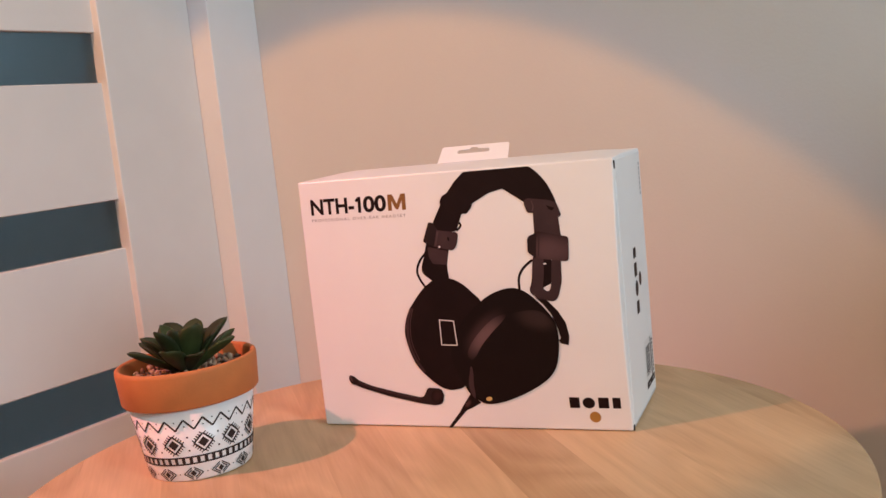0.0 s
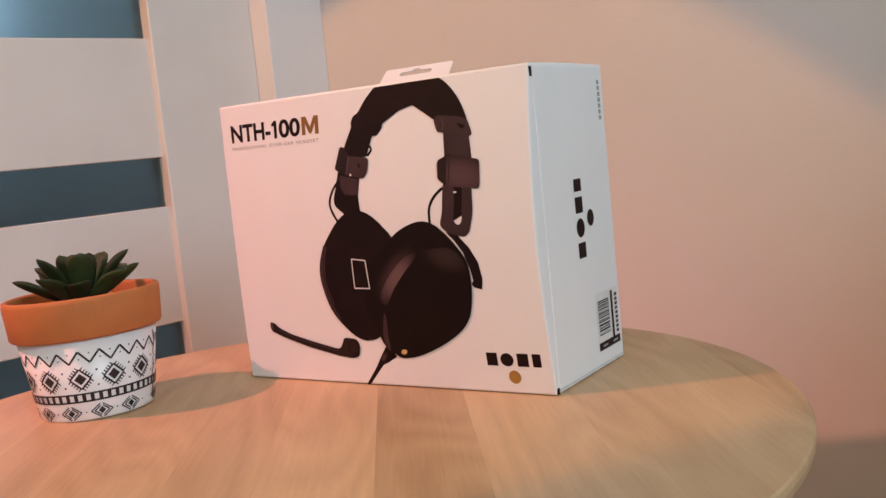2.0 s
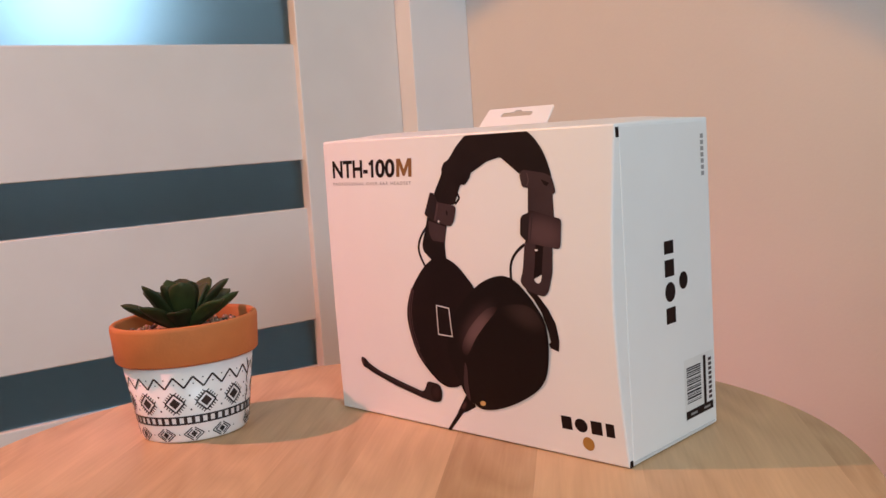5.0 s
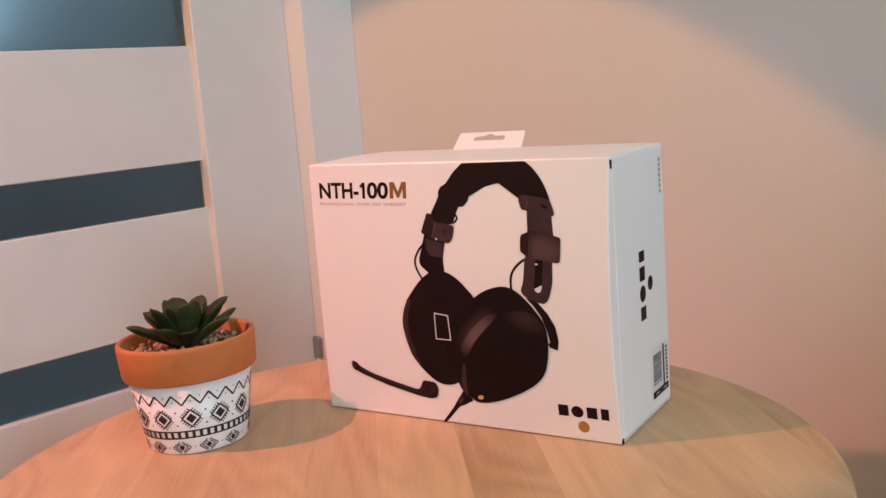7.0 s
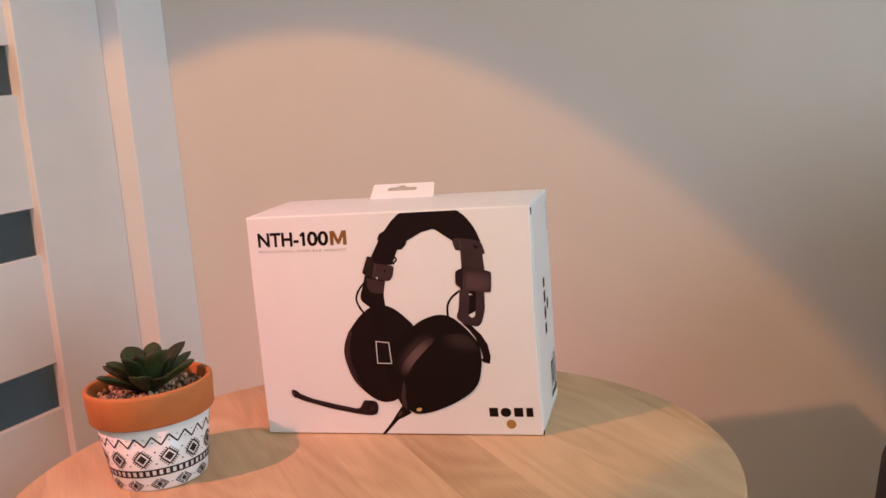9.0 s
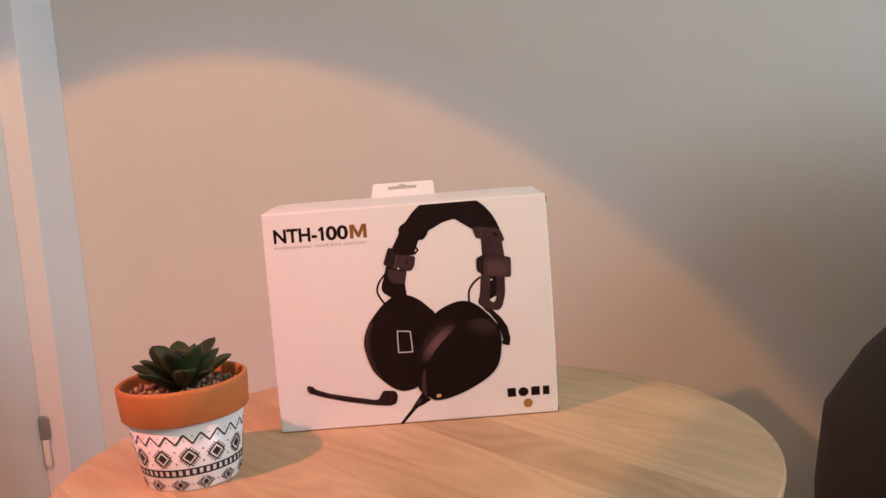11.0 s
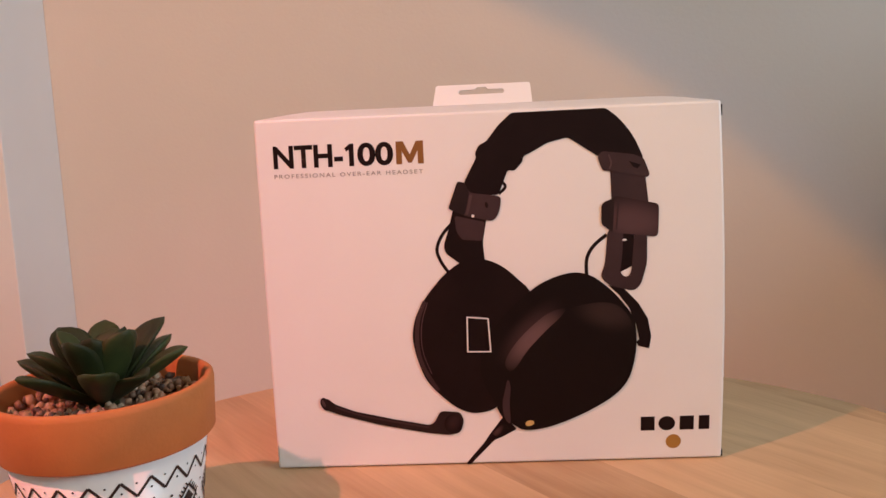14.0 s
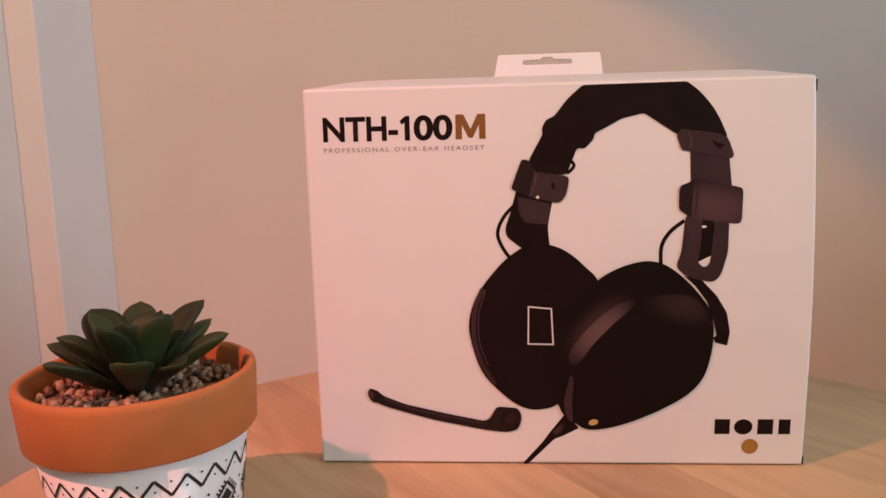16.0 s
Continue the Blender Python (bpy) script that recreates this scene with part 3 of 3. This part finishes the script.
def side_shape(name, outline, mat, level=1):
    """A printed area on the end of the box that reads upwards: outline as (along, up), in millimetres."""
    bm = bmesh.new()
    bm.faces.new([bm.verts.new((BW + 0.0004 + 0.00012 * level, (54.8 - v) / 1000, (73.0 + u) / 1000)) for u, v in outline])
    return part(name, bm, mat, carton)


side_shape("maker_mark_block", [(0, 0.6), (9.4, 0.6), (9.4, 11.0), (0, 11.0)], INK)
side_shape("maker_mark_block", ellipse(18.4, 5.8, 5.8, 5.7, 28), INK)
side_shape("maker_mark_block", [(27.4, 0.6), (37.2, 0.6), (37.2, 11.0), (27.4, 11.0)], INK)
side_shape("maker_mark_block", [(40.6, 0.6), (48.2, 0.6), (48.2, 11.0), (40.6, 11.0)], INK)
bm = bmesh.new()
bm.faces.new([bm.verts.new((BW + 0.0006, (64.0 + 4.9 * math.cos(a)) / 1000, (96.0 + 5.2 * math.sin(a)) / 1000)) for a in [2 * math.pi * i / 28 for i in range(28)]])
part("side_dot", bm, INK, carton)
for i in range(7):
    side_bar("address_bar", 89.6, 93.2, 155.4 + 3.7 * i, 158.0 + 3.7 * i, GREY)
side_bar("label", 61.0, 96.5, 11.0, 48.0, WHITE)
rng = random.Random(4)
z = 21.0
while z < 42.5:
    w = rng.choice((0.35, 0.6, 0.9, 1.2))
    side_bar("barcode_line", 63.5, 80.3, z, min(z + w, 43.0), INK, 2)
    z += w + rng.choice((0.4, 0.55, 0.9))
side_bar("label_bar", 83.4, 86.6, 16.0, 46.6, INK, 2)
for i in range(9):
    side_bar("label_text_bar", 89.6, 93.4, 18.4 + 2.95 * i, 20.4 + 2.95 * i, INK2, 2)
side_bar("label_foot", 61.8, 94.4, 11.6, 16.6, INK, 2)
for y in (67.0, 83.0):
    side_bar("label_foot_text", y, y + 7.5, 13.3, 14.7, GREY, 3)

# ---- potted succulent ----
POT = Vector((-0.3965, 0.472))
pot = tagged(new("potted_succulent"), "green succulent in a terracotta pot with a black zigzag pattern", "plant")
pot.matrix_world = pose(POT.x, POT.y, TOP - 0.0004, 0, -1.3, 0) @ Matrix.Diagonal((1.012, 1.012, 1.02, 1))
RB, RT, HB = 0.0355, 0.0438, 0.054


def cone(theta, h, lift=0.0003):
    r = RB + (RT - RB) * h / HB + lift
    return Vector((r * math.cos(theta), r * math.sin(theta), h))


part("pot_body", lathe([(RB - 0.003, 0.0), (RB - 0.0006, 0.0006), (RB, 0.002), (RT, HB), (RT - 0.004, HB)], 96), GLAZE, pot, "white glazed body with a printed pattern", smooth=True)
rim = [(0.0440, 0.0525), (0.0462, 0.0518), (0.0472, 0.0530), (0.0487, 0.0740), (0.0484, 0.0762), (0.0470, 0.0772), (0.0452, 0.0768), (0.0443, 0.0750), (0.0432, 0.0640), (0.0425, 0.0560)]
part("pot_rim", lathe(rim, 96, closed=True), TERRA, pot, "unglazed orange terracotta rim", smooth=True)
part("soil", lathe([(0.0424, 0.0560), (0.0430, 0.0640), (0.030, 0.0655), (0.010, 0.0660)], 40), PEBBLE, pot, smooth=True)


def cone_poly(bm, pts):
    """Polygon in (arc metres at mid height, height) laid on the cone."""
    bm.faces.new([bm.verts.new(cone(x / 0.0398, h)) for x, h in pts])


def cone_line(bm, x0, h0, x1, h1, w):
    n = max(1, int(abs(x1 - x0) / 0.003))
    d = Vector((x1 - x0, h1 - h0)).normalized()
    q = Vector((-d.y, d.x)) * w / 2
    for i in range(n):
        a = Vector((x0, h0)).lerp(Vector((x1, h1)), i / n)
        b = Vector((x0, h0)).lerp(Vector((x1, h1)), (i + 1) / n)
        cone_poly(bm, [a + q, a - q, b - q, b + q])


COUNT, STEP = 12, 29.0
PITCH = radians(STEP) * 0.0398
bm = bmesh.new()
ZIG = 21
s = 2 * math.pi * 0.0398 / ZIG
cone_line(bm, 0, 0.0372, 0.5 * s, 0.0445, 0.0012)
cone_line(bm, 0.5 * s, 0.0445, s, 0.0372, 0.0012)
for x, h in ((0.5 * s, 0.0398), (0, 0.0432)):
    cone_poly(bm, [(x + 0.0005 * math.cos(a), h + 0.0005 * math.sin(a)) for a in (0, 1.05, 2.09, 3.14, 4.19, 5.24)])
tooth = part("zigzag_tooth", bm, PATTERN, pot, m=pose(0, 0, 0, 0, 0, -89.2))
for i in range(1, ZIG):
    ob = new("zigzag_tooth", tooth.data)
    ob.parent = pot
    ob.matrix_basis = pose(0, 0, 0, 0, 0, 360 * i / ZIG - 89.2)
bm = bmesh.new()
r = 0.0063
cone_poly(bm, [(-0.0037, 0.0272), (0, 0.0235), (0.0037, 0.0272), (0, 0.0309)])
corners = [(0, 0.0272 - r), (r, 0.0272), (0, 0.0272 + r), (-r, 0.0272)]
for i in range(4):
    (x0, h0), (x1, h1) = corners[i], corners[(i + 1) % 4]
    cone_line(bm, x0, h0, x1, h1, 0.0011)
    for k in (0.08, 0.3, 0.5, 0.7, 0.92):
        x, h = x0 + (x1 - x0) * k, h0 + (h1 - h0) * k
        dx, dh = (x1 - x0), (h1 - h0)
        n = Vector((dh, -dx)).normalized() * 0.0023
        cone_line(bm, x, h, x + n.x, h + n.y, 0.0007)
for x, h in ((PITCH / 2, 0.0320), (PITCH / 2, 0.0225)):
    cone_poly(bm, [(x + 0.0007 * math.cos(a), h + 0.0007 * math.sin(a)) for a in (0, 1.05, 2.09, 3.14, 4.19, 5.24)])
motif = part("diamond_motif", bm, PATTERN, pot)
bm = bmesh.new()
for k, w in ((0.0023, 0), (0.0047, 1), (0.0070, 1)):
    if not w:
        cone_poly(bm, [(-k, 0.0060), (0, 0.0060 - k), (k, 0.0060), (0, 0.0060 + k)])
    else:
        for sx in (1, -1):
            cone_line(bm, sx * 0.0008, 0.0060 - k * 0.62, sx * k, 0.0060, 0.0007)
            cone_line(bm, sx * k, 0.0060, sx * 0.0008, 0.0060 + k * 0.62, 0.0007)
cone_poly(bm, [(PITCH / 2 + 0.0005 * math.cos(a), 0.0060 + 0.0005 * math.sin(a)) for a in (0, 1.05, 2.09, 3.14, 4.19, 5.24)])
motif2 = part("nested_diamond", bm, PATTERN, pot)
for i in range(COUNT):
    for src, off in ((motif, 0.0), (motif2, 0.5)):
        ob = src if i == 0 else new(src.name.split(".")[0], src.data)
        ob.parent = pot
        ob.matrix_basis = pose(0, 0, 0, 0, 0, 10.0 - STEP * (i + off))
bm = bmesh.new()
N = 96
for i in range(N):
    s = 2 * math.pi * 0.0398 / N
    for h in (0.0130, 0.0178):
        cone_line(bm, i * s, h, (i + 1) * s, h, 0.0011)
    if i % 2:
        cone_poly(bm, [(i * s - 0.0004, 0.0134), (i * s + s * 0.75, 0.0134), (i * s + s * 0.75, 0.0174), (i * s - 0.0004, 0.0174)])
seam = bmesh.new()
rng = random.Random(3)
for i in range(16):
    x, h = rng.uniform(-0.0014, 0.0014), 0.003 + 0.0027 * i
    cone_line(seam, x, h, rng.uniform(-0.0016, 0.0016), h + rng.uniform(0.002, 0.0045), rng.uniform(0.0006, 0.0013))
part("pattern_seam", seam, PATTERN, pot, m=pose(0, 0, 0, 0, 0, 31))
part("square_band", bm, PATTERN, pot, "black band with small white squares")

# pebbles round the plant
rng = random.Random(7)
verts, faces = [], []
for i in range(430):
    rad, th = 0.0425 * math.sqrt(rng.uniform(0.05, 1)), rng.uniform(0, 2 * math.pi)
    s = rng.uniform(0.0014, 0.0034)
    rad = min(rad, 0.0422 - s * 0.8)
    m = Matrix.Translation((rad * math.cos(th), rad * math.sin(th), 0.0675 + rng.uniform(-0.0008, 0.0016))) @ Euler([rng.uniform(0, 6) for _ in range(3)]).to_matrix().to_4x4() @ Matrix.Diagonal((s, s * rng.uniform(0.65, 1), s * rng.uniform(0.5, 0.8), 1))
    bm = bmesh.new()
    bmesh.ops.create_icosphere(bm, subdivisions=1, radius=1.0)
    base = len(verts)
    for v in bm.verts:
        verts.append((m @ (v.co * rng.uniform(0.88, 1.08)))[:])
    bm.verts.index_update()
    for f in bm.faces:
        faces.append([base + v.index for v in f.verts])
    bm.free()
me = bpy.data.meshes.new("pebbles")
me.from_pydata(verts, [], faces)
for p in me.polygons:
    p.use_smooth = True
me.materials.append(PEBBLE)
pebbles = new("gravel", me)
pebbles.parent = pot
tagged(pebbles, "small pinkish brown and white pebbles", kind="stuff")


def leaf_mesh(length, width, thick, curl):
    """A fleshy pointed leaf along x, rising as it goes."""
    bm = bmesh.new()
    rings, n, seg = [], 15, 10
    for i in range(n + 1):
        t = i / n
        w = max(width * (0.40 + 1.10 * t ** 1.1) * (1 - t ** 4.0) ** 0.75, 0.0005) if t < 1 else 0.0005
        h = thick * (0.75 + 0.55 * t) * math.sqrt(max(1 - t ** 4, 0.004))
        ring = []
        for k in range(seg):
            a = 2 * math.pi * k / seg
            y, z = w / 2 * math.cos(a), h / 2 * math.sin(a)
            z += 0.9 * abs(y) ** 1.5 / math.sqrt(width) * 0.8
            ring.append(bm.verts.new((length * t, y, z + curl * length * t * t)))
        rings.append(ring)
    for a, b in zip(rings, rings[1:]):
        for k in range(seg):
            bm.faces.new((a[k], a[(k + 1) % seg], b[(k + 1) % seg], b[k]))
    bm.faces.new(rings[0][::-1])
    bm.faces.new(rings[-1])
    return bm


rng = random.Random(11)
# tiers: number, length, width, angle above level, start height
for count, length, width, rise, z0, phase in ((8, 0.042, 0.0165, 29, 0.0680, 0.2), (6, 0.041, 0.0185, 50, 0.0690, 0.62), (4, 0.035, 0.0160, 63, 0.0695, 0.1), (3, 0.022, 0.0085, 78, 0.0700, 0.5)):
    for i in range(count):
        th = math.degrees(2 * math.pi * i / count) + math.degrees(phase) + rng.uniform(-9, 9)
        k = rng.uniform(0.88, 1.08)
        ob = part("leaf", leaf_mesh(length * k, width * rng.uniform(0.9, 1.12), 0.0042, rng.uniform(-0.12, 0.16)), LEAF, pot, smooth=True)
        ob.matrix_basis = pose(0, 0, z0, 0, 0, th) @ pose(0.003, 0, 0, rng.uniform(-12, 12), -(rise + rng.uniform(-6, 6)), 0)
part("stem", lathe([(0.006, 0.060), (0.007, 0.070), (0.004, 0.078)], 16), LEAF, pot, smooth=True)

# ---- beanbag slumped against the wall ----
bean = lathe([(0.30, 0.0), (0.39, 0.04), (0.42, 0.12), (0.42, 0.24), (0.412, 0.32), (0.375, 0.38), (0.325, 0.43), (0.275, 0.50), (0.225, 0.58), (0.17, 0.66), (0.10, 0.73), (0.02, 0.76)], 72)
for v in bean.verts:
    v.co.y *= 0.62
    v.co.z *= 0.95
    n = noise.noise(v.co * 5.0) * 0.012 + noise.noise(v.co * 14.0) * 0.004
    v.co += Vector((v.co.x, v.co.y, 0)).normalized() * n if v.co.z > 0.01 else Vector((0, 0, 0))
tagged(part("beanbag", bean, LEATHER, m=ROOM @ pose(1.336, -0.29, 0), smooth=True), "dark brown leather beanbag slumped beside the wall", "beanbag")
